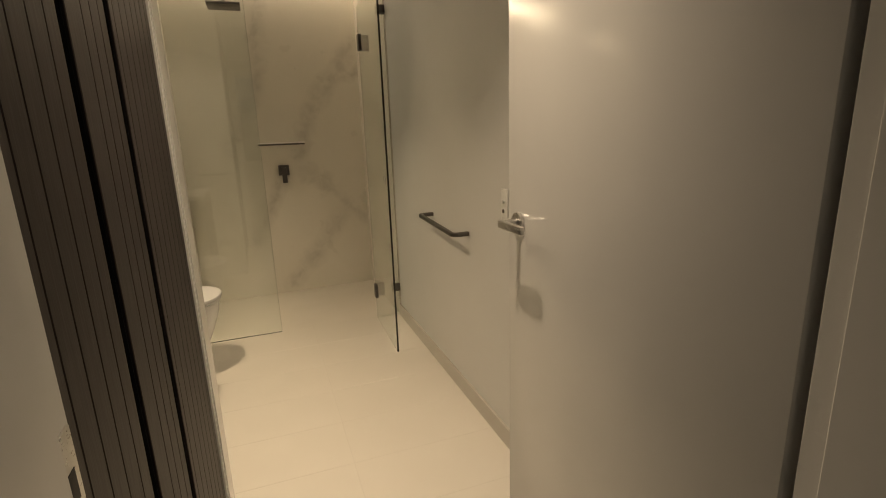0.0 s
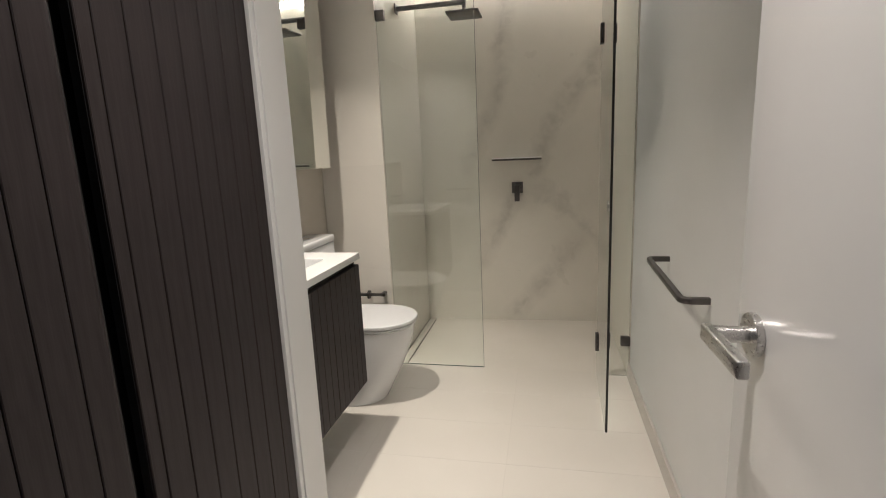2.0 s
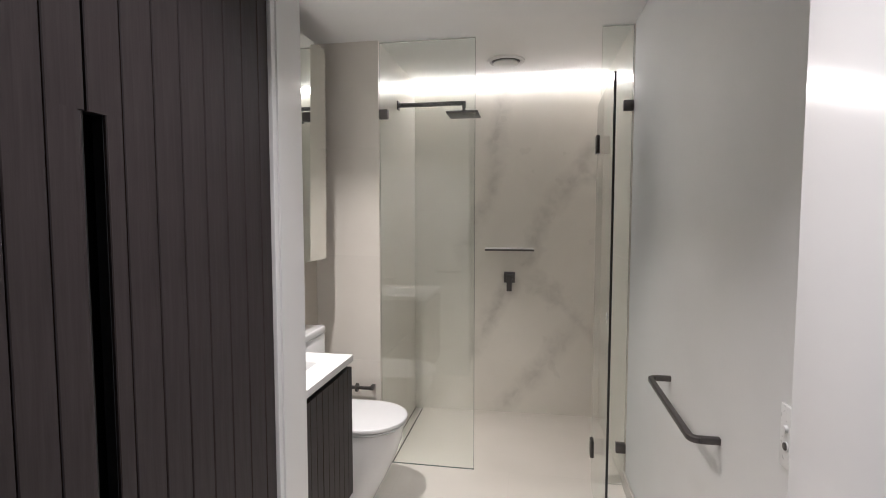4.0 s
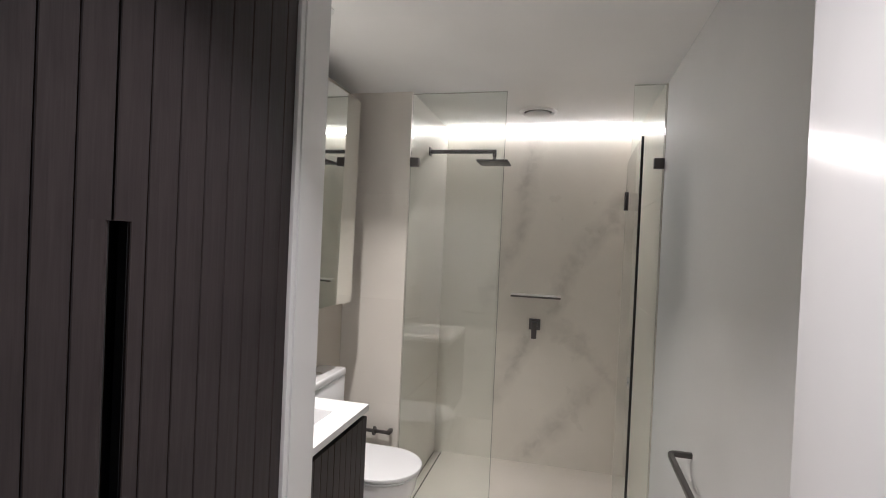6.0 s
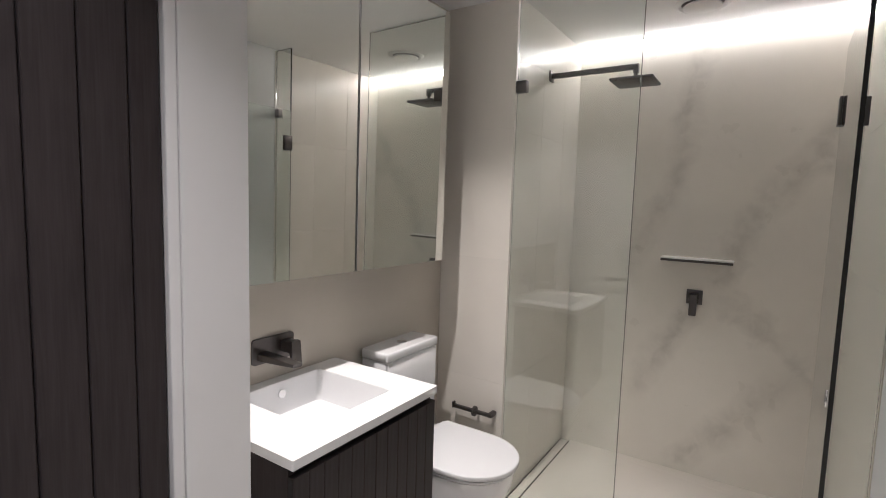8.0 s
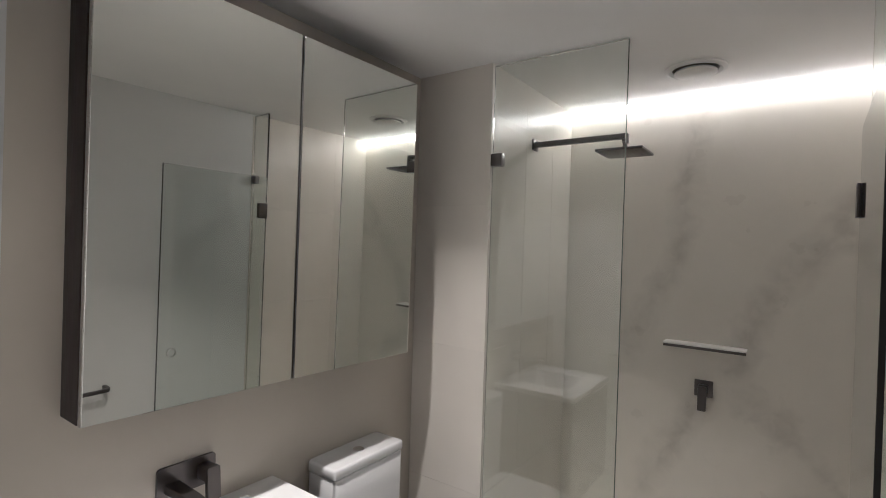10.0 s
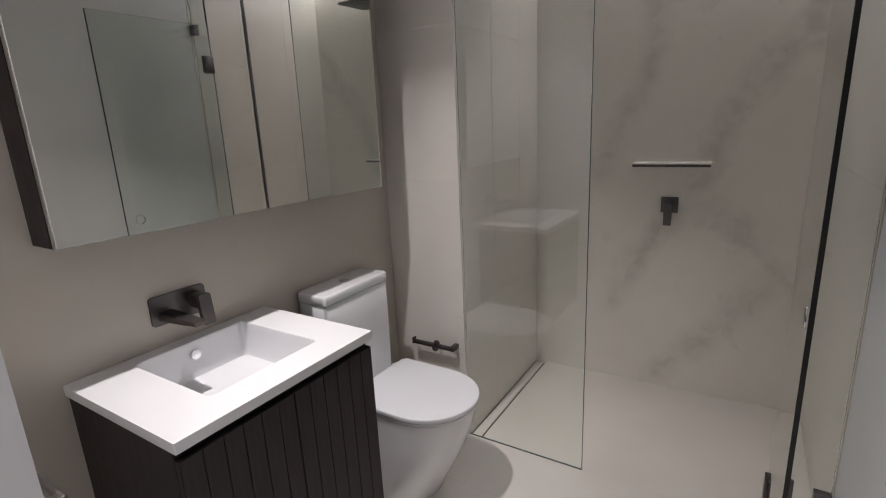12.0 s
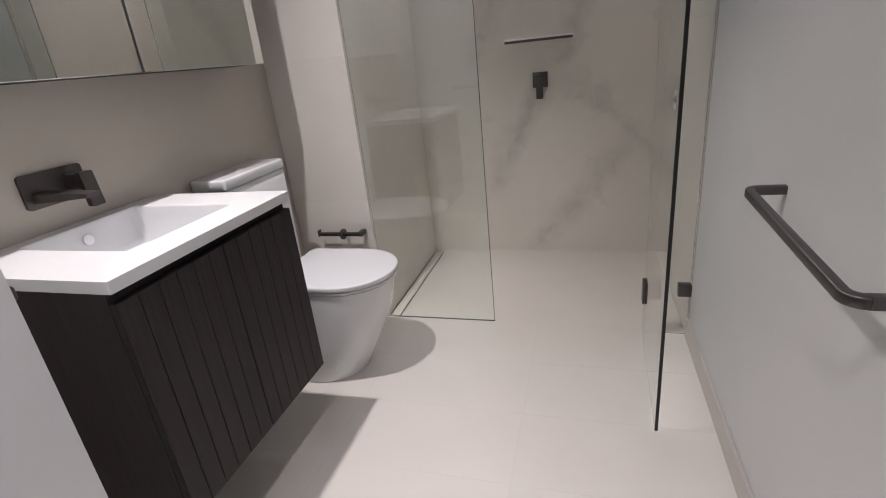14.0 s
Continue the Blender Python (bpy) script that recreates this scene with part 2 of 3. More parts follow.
box(ceil, -1.02, 0.905, -1.6, 4.15, CEIL, 2.52)
ceiling = structure("ceiling", ceil, ceiling_paint, "plain white painted bathroom ceiling", "ceiling")
# unseen hall behind the walker, with an opening added at its end for daylight
hall = bmesh.new()
box(hall, -1.12, -1.02, -1.6, 0.338, -0.08, 2.52)
box(hall, 0.905, 1.005, -1.6, 0.338, -0.08, 2.52)
box(hall, -1.12, 1.005, -1.7, -1.6, -0.08, 0.9)
box(hall, -1.12, 1.005, -1.7, -1.6, 2.1, 2.52)
box(hall, -1.12, -0.6, -1.7, -1.6, 0.9, 2.1)
box(hall, 0.5, 1.005, -1.7, -1.6, 0.9, 2.1)
structure("wall_hall", hall, white_paint, "unseen plain white hall walls with an opening added for daylight", "wall")
structure("wall_cupboard_back", boxed(-1.02, -0.95, Y_NEAR, Y_NIB0, -0.02, CEIL), white_paint, "plain wall behind the dark cupboard", "wall")

# skirting along the white wall
structure("baseboard", boxed(X_R - 0.012, X_R, 1.2, 3.138, 0, 0.082, bevel=0.002), skirt_paint, "low cream tile skirting along the white wall", "skirting")
structure("baseboard_near", boxed(X_R - 0.012, X_R, Y_NEAR, 1.196, 0, 0.082, bevel=0.002), skirt_paint, "low cream tile skirting behind the door", "skirting")

# door frame
frame_bm = bmesh.new()
box(frame_bm, -0.203, -0.173, 0.175, 0.345, 0, 2.065, bevel=0.002)
box(frame_bm, -0.173, -0.160, 0.185, 0.294, 0, 2.04, bevel=0.002)
box(frame_bm, 0.627, 0.655, 0.175, 0.330, 0, 2.065, bevel=0.002)
box(frame_bm, 0.614, 0.627, 0.185, 0.294, 0, 2.04, bevel=0.002)
box(frame_bm, -0.173, 0.627, 0.175, 0.330, 2.04, 2.065, bevel=0.002)
door_frame = structure("door_frame", frame_bm, gloss_white, "white painted steel door frame with strike plate", "door frame")
part("strike_plate", boxed(-0.174, -0.171, 0.308, 0.340, 0.94, 1.07, bevel=0.001), steel, door_frame, "satin steel strike plate")
for hz in (0.965, 1.015):
    # shade of the two holes drawn as black boxes
    part("strike_hole", boxed(-0.172, -0.1705, 0.317, 0.331, hz, hz + 0.025), gap_shade, door_frame)


# ---- lamps ----
for (lx, ly), watts, spread, tone in zip(DOWNLIGHTS, LAMP_W, SPREAD, BEAM_COLOURS):
    fit_bm = bmesh.new()
    ring_out = [[(r * math.cos(a), r * math.sin(a), z) for a in [2 * math.pi * i / 40 for i in range(40)]] for r, z in ((0.036, -0.012), (0.040, -0.004), (0.052, -0.004), (0.052, 0.0), (0.036, 0.0))]
    loft(fit_bm, ring_out, False, False)
    lamp_ob = thing("downlight", "small round white recessed ceiling downlight, lit", "downlight", "ceiling downlights", (lx, ly, CEIL))
    part("trim_ring", fit_bm, white_plastic, lamp_ob)
    d = bmesh.new()
    bmesh.ops.create_circle(d, cap_ends=True, segments=40, radius=0.0365, matrix=Matrix.Translation((0, 0, -0.0035)))
    part("diffuser", d, lamp_glow, lamp_ob, "glowing diffuser")
    data = bpy.data.lights.new("downlight_beam", "AREA")
    data.shape, data.size, data.energy, data.color, data.spread = "DISK", 0.045, watts, tone, radians(spread)
    beam = new("downlight_beam", data)
    beam.location = (lx, ly, CEIL - 0.013)

led = thing("led_strip", "continuous white light strip in the corner of ceiling and wall", "light strip", "", (0, 0, 0))
LW = 0.042
prof = bmesh.new()
ends = [[(x, Y_FAR - p, CEIL - q) for p, q in ((LW, 0.0005), (0.0005, 0.0005), (0.0005, LW), (0.004, LW), (LW, 0.004))] for x in (X_SH + 0.001, X_R - 0.008)]
part("channel", loft(prof, ends), steel, led)
prof = bmesh.new()
ends = [[(x, Y_FAR - p, CEIL - q) for p, q in ((LW - 0.0005, 0.0048), (0.0048, LW - 0.0005), (0.012, LW + 0.0005), (LW + 0.0005, 0.012))] for x in (X_SH + 0.003, X_R - 0.010)]
part("diffuser", loft(prof, ends), led_glow, led, "glowing opal diffuser")

# exhaust vent
fan = thing("exhaust_vent", "round white ceiling exhaust vent with centre disc", "vent", "", (0.142, 3.645, CEIL))
N = 48
rim = [[(r * math.cos(2 * math.pi * i / N), r * math.sin(2 * math.pi * i / N), z) for i in range(N)] for r, z in ((0.088, 0.0), (0.088, -0.006), (0.100, -0.013), (0.116, -0.006), (0.118, 0.0))]
part("rim", loft(bmesh.new(), rim, False, False), ceiling_paint, fan)
disc = [[(r * math.cos(2 * math.pi * i / N), r * math.sin(2 * math.pi * i / N), z) for i in range(N)] for r, z in ((0.074, -0.010), (0.080, -0.014), (0.080, -0.020), (0.066, -0.024))]
part("centre_disc", loft(bmesh.new(), disc), ceiling_paint, fan)
# flat closing sheet, coloured dark as the shade round the disc
throat = [[(r * math.cos(2 * math.pi * i / N), r * math.sin(2 * math.pi * i / N), z) for i in range(N)] for r, z in ((0.088, -0.001), (0.070, -0.0015))]
part("throat", loft(bmesh.new(), throat, False, True), vent_shade, fan, "flat throat, shade of the gap put into its grey")
stem = tube(bmesh.new(), (0, 0, -0.002), (0, 0, -0.012), 0.02)
part("stem", stem, white_plastic, fan)


# ---- entrance door ----
HINGE, FREE = Vector((0.622, 0.346)), Vector((0.612, 1.141))
leaf_len = (FREE - HINGE).length
door_yaw = math.degrees(math.atan2(FREE.y - HINGE.y, FREE.x - HINGE.x)) - 90
door = tagged(new("door_1"), "white flush bathroom door standing open with lever handle", "door", kind="structure")
door.matrix_world = pose(HINGE.x, HINGE.y, 0, 0, 0, door_yaw)
part("leaf", boxed(0, 0.038, 0, leaf_len, 0.012, 2.035, bevel=0.0015), gloss_white, door)
LEVER_Y, LEVER_Z = leaf_len - 0.056, 1.021
rose = bmesh.new()
tube(rose, (-0.009, LEVER_Y, LEVER_Z), (0.0, LEVER_Y, LEVER_Z), 0.027, 40)
bmesh.ops.bevel(rose, geom=[e for e in rose.edges if e.calc_length() < 0.006], offset=0.001, segments=2, affect="EDGES")
handle = part("door_handle", rose, steel, door, "satin stainless round rose")
neck = tube(bmesh.new(), (-0.009, LEVER_Y, LEVER_Z), (-0.052, LEVER_Y, LEVER_Z), 0.0105, 24)
part("neck", neck, steel, handle)
lever = boxed(-0.060, -0.046, LEVER_Y - 0.108, LEVER_Y + 0.011, LEVER_Z - 0.0105, LEVER_Z + 0.0105, bevel=0.003, segments=3)
part("lever", lever, steel, handle, "flat steel lever")
for hz in (0.25, 1.82):
    part("hinge", tube(bmesh.new(), (0.004, -0.006, hz - 0.05), (0.004, -0.006, hz + 0.05), 0.006, 12), steel, door)

# wall switch plate
plate = thing("switch_plate", "white vertical wall plate with two small buttons", "switch", "", (X_R, 1.543, 0.987))
part("plate", boxed(-0.007, 0, -0.0265, 0.0265, -0.064, 0.064, bevel=0.0025), white_plastic, plate)
part("button", tube(bmesh.new(), (-0.0065, 0, 0.018), (-0.013, 0, 0.018), 0.0075, 20, 0.0065), white_plastic, plate)
part("keyhole_collar", tube(bmesh.new(), (-0.0065, 0, -0.018), (-0.009, 0, -0.018), 0.0105, 24), white_plastic, plate)
part("keyhole_button", tube(bmesh.new(), (-0.0088, 0, -0.018), (-0.0105, 0, -0.018), 0.0078, 20), gunmetal, plate, "dark round button")

# towel rail
rail = thing("towel_rail", "gunmetal square-section towel rail on white wall", "towel rail", "", (X_R, 0, 0.828))
RY0, RY1, RAIL_OUT, BEND = 1.895, 2.367, 0.073, 0.022


def swept(path, half):
    """A square bar with eased edges along a level path of (x, y)."""
    rings = []
    for i, (x, y) in enumerate(path):
        (xa, ya), (xb, yb) = path[max(0, i - 1)], path[min(len(path) - 1, i + 1)]
        d = math.hypot(xb - xa, yb - ya)
        nx, ny = -(yb - ya) / d, (xb - xa) / d
        rings.append([(x + nx * u, y + ny * u, v) for u, v in rounded_rect(-half, half, -half, half, 0.0035, 3)])
    return loft(bmesh.new(), rings)


elbow = [(-RAIL_OUT + BEND - BEND * math.sin(radians(a)), BEND - BEND * math.cos(radians(a))) for a in range(0, 91, 10)]
part("bar", swept([(x, RY0 + y) for x, y in elbow] + [(x, RY1 - y) for x, y in elbow[::-1]], 0.0092), gunmetal, rail)
for ry in (RY0, RY1):
    part("bracket", swept([(0, ry), (-RAIL_OUT + BEND, ry)], 0.0095), gunmetal, rail)
TILT = Matrix.Translation((X_R, 2.13, 0.828)) @ Matrix.Rotation(radians(2.2), 4, "X") @ Matrix.Translation((0, -2.13, 0))
rail.matrix_world = TILT


# ---- dark cupboard by the door ----
def board_mesh(width, height, depth, scoop=0.0):
    bm = bmesh.new()
    c = 0.0013
    ring = [(0, 0), (depth - c, 0), (depth, c), (depth, width - c), (depth - c, width), (0, width)]
    if scoop:
        ring = ring[:3] + [(depth * math.cos(radians(10 * i)), width - scoop + scoop * math.sin(radians(10 * i))) for i in range(10)]
    loft(bm, [[(x, y, 0) for x, y in ring], [(x, y, height) for x, y in ring]])
    bmesh.ops.recalc_face_normals(bm, faces=bm.faces[:])
    me = bpy.data.meshes.new("board")
    bm.to_mesh(me)
    bm.free()
    me.materials.append(dark_timber)
    return me


def grooved_door(parent, cuts, z0, z1, x_face, pull=None, scoop=None):
    """A door leaf of upright boards with narrow grooves at the cuts, on a backing coloured black for the shade in them;
    pull: (width, top) of a finger recess in the first board; scoop: top of the rounded edge of the last.
    """
    y0, y1 = cuts[0], cuts[-1]
    back = bmesh.new()
    if pull:
        box(back, x_face - 0.020, x_face - 0.005, y0 + pull[0], y1, z0, z1)
        box(back, x_face - 0.020, x_face - 0.005, y0, y0 + pull[0], pull[1], z1)
    else:
        box(back, x_face - 0.020, x_face - 0.005, y0, y1, z0, z1)
    leaf = part("door", back, gap_shade, parent, "grooved charcoal timber door")
    made = {}
    for i, (a, b) in enumerate(zip(cuts, cuts[1:])):
        spans = [(a, b, z0, z1, 0.0)]
        if pull and i == 0:
            spans = [(a, b, pull[1], z1, 0.0), (a + pull[0], b, z0, pull[1], 0.0)]
        elif scoop and i == len(cuts) - 2:
            spans = [(a, b, scoop, z1, 0.0), (a, b, z0, scoop, 0.014)]
        for p, q, lo, hi, curve in spans:
            key = (round(q - p, 4), round(hi - lo, 4), curve)
            if key not in made:
                made[key] = board_mesh(q - p - 0.0020, hi - lo, 0.008, curve)
            piece("board", made[key], dark_timber, leaf, (x_face - 0.008, p + 0.0010, lo))
    return leaf


cupboard = thing("tall_cupboard", "tall charcoal grooved timber cupboard with recessed pull", "cupboard")
# carcass coloured near-black for the shade behind the pull recesses
part("carcass", boxed(-0.94, X_CUP - 0.050, Y_NEAR + 0.003, Y_NIB0 - 0.003, 0.05, CEIL - 0.006), gap_shade, cupboard)
part("kickboard", boxed(-0.40, -0.30, Y_NEAR + 0.003, Y_NIB0 - 0.003, 0.0, 0.048), dark_timber, cupboard)
PITCH = 0.0556
Z0, Z1, PULL_TOP = 0.06, CEIL - 0.012, 1.555
DOOR_B, DOOR_C = 0.750, 1.003
grooved_door(cupboard, [Y_NEAR + 0.006] + [DOOR_B - 0.001 - PITCH * k for k in range(7, 0, -1)] + [DOOR_B - 0.001], Z0, Z1, X_CUP, None, PULL_TOP)
grooved_door(cupboard, [DOOR_B + 0.001, 0.852, 0.900, 0.950, DOOR_C - 0.001], Z0, Z1, X_CUP, (0.026, PULL_TOP), PULL_TOP)
grooved_door(cupboard, [DOOR_C + 0.001] + [1.058 + PITCH * k for k in range(7)] + [Y_NIB0 - 0.004], Z0, Z1, X_CUP, (0.026, PULL_TOP))


# ---- vanity ----
VY0, VY1, VX1 = 1.818, 2.426, -0.430
vanity = thing("vanity_cabinet", "wall-hung charcoal grooved timber vanity cabinet", "vanity")
part("body", boxed(X_L + 0.002, VX1 - 0.028, VY0 + 0.004, VY1 - 0.004, 0.255, 0.730), dark_timber, vanity)
for a, b in ((VY0 + 0.004, VY0 + 0.022), (VY1 - 0.022, VY1 - 0.004)):
    part("side_panel", boxed(X_L + 0.002, VX1 - 0.028, a, b, 0.7301, 0.8245), dark_timber, vanity)
# rail painted black as the shade under the slab
part("top_rail", boxed(VX1 - 0.046, VX1 - 0.028, VY0 + 0.022, VY1 - 0.022, 0.7301, 0.8245), gap_shade, vanity)
MID = (VY0 + VY1) / 2
for a, b in ((VY0 + 0.004, MID - 0.001), (MID + 0.001, VY1 - 0.004)):
    grooved_door(vanity, [a + (b - a) * k / 6 for k in range(7)], 0.255, 0.800, VX1 - 0.006)

top = thing("washbasin", "white stone vanity top with moulded rectangular basin", "basin top")
BX0, BX1, BY0, BY1 = -0.870, -0.530, 1.960, 2.300
TZ0, TZ1 = 0.825, 0.851
outer = rounded_rect(X_L + 0.001, VX1, VY0 - 0.003, VY1, 0.003, 6)


def inner_ring(shrink, z, r):
    return [(x, y, z) for x, y in rounded_rect(BX0 + shrink, BX1 - shrink, BY0 + shrink, BY1 - shrink, r, 6)]


slab_bm = bmesh.new()
loft(slab_bm, [inner_ring(0.0, TZ0, 0.016), [(x, y, TZ0) for x, y in outer], [(x, y, TZ1 - 0.0015) for x, y in outer],
               [(x * 0.9985 - 0.001, y * 0.9985 + 0.0032, TZ1) for x, y in outer], inner_ring(-0.001, TZ1, 0.017), inner_ring(0.001, TZ1 - 0.003, 0.016)], False, False)
part("slab", slab_bm, stone_top, top)
bowl_bm = bmesh.new()
loft(bowl_bm, [inner_ring(0.001, TZ1 - 0.003, 0.016), inner_ring(0.005, TZ1 - 0.03, 0.018), inner_ring(0.009, TZ1 - 0.095, 0.020), inner_ring(0.014, TZ1 - 0.108, 0.022), inner_ring(0.026, TZ1 - 0.113, 0.024)], False, True)
part("basin", bowl_bm, ceramic, top, "white moulded basin")
over = tube(bmesh.new(), (BX0 + 0.004, 2.126, 0.811), (BX0 + 0.013, 2.126, 0.812), 0.0145, 28)
part("overflow_cap", over, chrome, top, "chrome overflow cap")

# wall tap
tap = thing("basin_mixer", "gunmetal wall-mounted basin mixer with flat spout", "tap")
tap_plate = bmesh.new()
loft(tap_plate, [[(X_L, y, z) for y, z in rounded_rect(2.050, 2.218, 0.914, 1.001, 0.010)], [(X_L + 0.008, y, z) for y, z in rounded_rect(2.050, 2.218, 0.914, 1.001, 0.010)]])
part("back_plate", tap_plate, gunmetal, tap)
spout = bmesh.new()
loft(spout, [[(X_L + 0.008, y, z) for y, z in rounded_rect(2.070, 2.114, 0.926, 0.954, 0.005)],
             [(X_L + 0.115, y, z) for y, z in rounded_rect(2.072, 2.113, 0.934, 0.952, 0.004)],
             [(X_L + 0.178, y, z) for y, z in rounded_rect(2.074, 2.111, 0.939, 0.949, 0.003)]])
part("spout", spout, gunmetal, tap)
part("mixer_body", boxed(X_L + 0.008, X_L + 0.056, 2.160, 2.200, 0.941, 0.981, bevel=0.004), gunmetal, tap)
lever_bm = bmesh.new()
loft(lever_bm, [[(X_L + 0.050 + (0.984 - z) * 0.10, y, z) for y, z in rounded_rect(2.161, 2.199, 0.892, 0.984, 0.005)], [(X_L + 0.066 + (0.984 - z) * 0.10, y, z) for y, z in rounded_rect(2.161, 2.199, 0.892, 0.984, 0.005)]])
part("lever", lever_bm, gunmetal, tap)

# hand towel rail on the back of the wall end
hand = thing("hand_towel_rail", "short gunmetal towel rail beside the vanity", "towel rail")
part("bar", boxed(-0.52, -0.290, 1.588, 1.600, 0.936, 0.956, bevel=0.004, segments=3), gunmetal, hand)
for hx in (-0.52, -0.3085):
    part("bracket", boxed(hx, hx + 0.018, Y_NIB1, 1.594, 0.9355, 0.9565, bevel=0.003), gunmetal, hand)

# mirrored cabinet
MX, MY0, MY1, MZ0, MZ1 = -0.7735, 1.828, 2.934, 1.209, 2.286
cabinet = thing("mirror_cabinet", "two-door mirrored wall cabinet with dark timber sides", "mirror cabinet")
part("body", boxed(X_L + 0.001, MX - 0.044, MY0, MY1, MZ0, MZ1, bevel=0.001), dark_timber, cabinet)
MM = 2.388
for a, b, yaw in ((MY0, MM - 0.004, -1.6), (MM + 0.004, MY1, -1.85)):
    hw, hh = (b - a) / 2, (MZ1 - MZ0) / 2
    leaf = part("door", boxed(-0.020, -0.005, -hw, hw, -hh, hh), steel, cabinet, "mirrored cabinet door hung slightly out of true")
    leaf.matrix_basis = pose(MX, (MY0 + MY1) / 2, (MZ0 + MZ1) / 2, 0, 0.5, yaw) @ pose(0, (a + b - MY0 - MY1) / 2, 0)
    part("mirror_pane", boxed(-0.0045, 0, -hw + 0.001, hw - 0.001, -hh + 0.001, hh - 0.001, bevel=0.001, segments=1), mirror, leaf, "clear silvered mirror")


# ---- toilet ----
TY = 2.788
toilet = thing("toilet", "white back-to-wall ceramic toilet with closed slim seat", "toilet")


def dee(front, back, half, z, yc=TY, n=14, corner=0.0):
    """A D-shaped ring: straight sides to the back, round front."""
    pts = []
    depth = min(half * 1.15, front - back - 0.02)
    for i in range(2 * n + 1):
        a = -math.pi / 2 + math.pi * i / (2 * n)
        pts.append((front - depth + depth * math.cos(a) ** 0.9 if math.cos(a) > 1e-6 else front - depth, yc + half * math.sin(a), z))
    if corner:
        pts += [(back + corner, yc + half, z), (back, yc + half - 1.4 * corner, z), (back, yc - half + 1.4 * corner, z), (back + corner, yc - half, z)]
    else:
        pts += [(back, yc + half, z), (back, yc - half, z)]
    return pts


pan = bmesh.new()
loft(pan, [dee(f, X_L + 0.002, h, z) for f, h, z in ((-0.470, 0.160, 0.0), (-0.464, 0.165, 0.012), (-0.430, 0.170, 0.08), (-0.388, 0.175, 0.16), (-0.348, 0.180, 0.25),
                                                  (-0.320, 0.184, 0.33), (-0.309, 0.185, 0.39), (-0.307, 0.185, 0.403), (-0.316, 0.180, 0.407))])
part("pan", pan, ceramic, toilet, smooth=50)
seat = bmesh.new()
loft(seat, [dee(-0.303, -0.735, 0.184, 0.4085), dee(-0.298, -0.735, 0.188, 0.411), dee(-0.298, -0.735, 0.188, 0.4165), dee(-0.301, -0.735, 0.185, 0.418), dee(-0.330, -0.735, 0.160, 0.4182)])
part("seat", seat, seat_plastic, toilet, smooth=50)
lid = bmesh.new()
loft(lid, [dee(-0.330, -0.745, 0.158, 0.4228, corner=0.014), dee(-0.294, -0.745, 0.191, 0.424, corner=0.014), dee(-0.292, -0.745, 0.193, 0.426, corner=0.014), dee(-0.292, -0.745, 0.193, 0.4385, corner=0.014), dee(-0.2935, -0.745, 0.1917, 0.4412, corner=0.014), dee(-0.297, -0.745, 0.1885, 0.4425, corner=0.014), dee(-0.306, -0.744, 0.180, 0.4429, corner=0.014)])
part("lid", lid, seat_plastic, toilet, smooth=50)
part("hinge_cover", boxed(-0.780, -0.690, TY - 0.176, TY + 0.176, 0.4075, 0.4222, bevel=0.005, segments=3), seat_plastic, toilet)
CY0, CY1, CX = 2.572, 2.936, -0.774
tank = bmesh.new()
loft(tank, [[(x, y, z) for x, y in rounded_rect(X_L + 0.003, CX - t, CY0 + t, CY1 - t, 0.016)] for z, t in ((0.40, 0.006), (0.42, 0.002), (0.70, 0.0), (0.8105, 0.0), (0.8125, 0.002), (0.813, 0.009))])
part("cistern", tank, ceramic, toilet, smooth=50)
lid2 = bmesh.new()
loft(lid2, [[(x, y, z) for x, y in rounded_rect(X_L + 0.003, CX + 0.003 - t, CY0 - 0.003 + t, CY1 + 0.003 - t, 0.015)] for z, t in ((0.8132, 0.012), (0.8165, 0.012), (0.817, 0.002), (0.819, 0.0), (0.845, 0.0), (0.8498, 0.0018), (0.8525, 0.0055), (0.853, 0.012))])
part("cistern_lid", lid2, ceramic, toilet, smooth=50)
btn = tube(bmesh.new(), (-0.843, 2.754, 0.852), (-0.843, 2.754, 0.8565), 0.022, 32)
part("flush_button", btn, chrome, toilet, "round chrome dual flush button")

# toilet roll holder
roll = thing("toilet_roll_holder", "empty gunmetal toilet roll holder on tiled return", "toilet roll holder")
part("mount", boxed(-0.592, -0.570, 3.113, Y_RET, 0.444, 0.466, bevel=0.003), gunmetal, roll)
part("arm", boxed(-0.790, -0.572, 3.110, 3.130, 0.447, 0.463, bevel=0.003), gunmetal, roll)
part("stop", tube(bmesh.new(), (-0.672, 3.120, 0.455), (-0.662, 3.120, 0.455), 0.025, 28), gunmetal, roll)
part("end_lip", boxed(-0.792, -0.784, 3.108, 3.132, 0.445, 0.475, bevel=0.002), gunmetal, roll)


# ---- shower ----
def pane(name, parent, x0, x1, y0, y1, z0, z1, label=""):
    ob = part(name, boxed(x0, x1, y0, y1, z0, z1, bevel=0.0008, segments=1), glass, parent, label)
    ob.visible_shadow = False
    return ob


GY = 3.176
screen = thing("shower_screen", "frameless fixed clear glass shower screen to ceiling", "glass screen")
pane("pane", screen, X_SH + 0.003, -0.0015, GY, GY + 0.010, -0.010, 2.392)
# pale strip added on the pane for the glint below the ceiling
part("top_edge", boxed(X_SH + 0.003, 0.0, GY, GY + 0.010, 2.3925, 2.396), edge_glint, screen, "glass top edge with its glint put into a pale colour")
part("bottom_seal", boxed(X_SH + 0.003, 0.0, GY - 0.001, GY + 0.011, -0.014, 0.0025), glass_edge, screen, "dark silicone joint")
part("free_edge", boxed(-0.001, 0.0, GY, GY + 0.010, 0.001, 2.392), glass_edge, screen, "green polished glass edge")
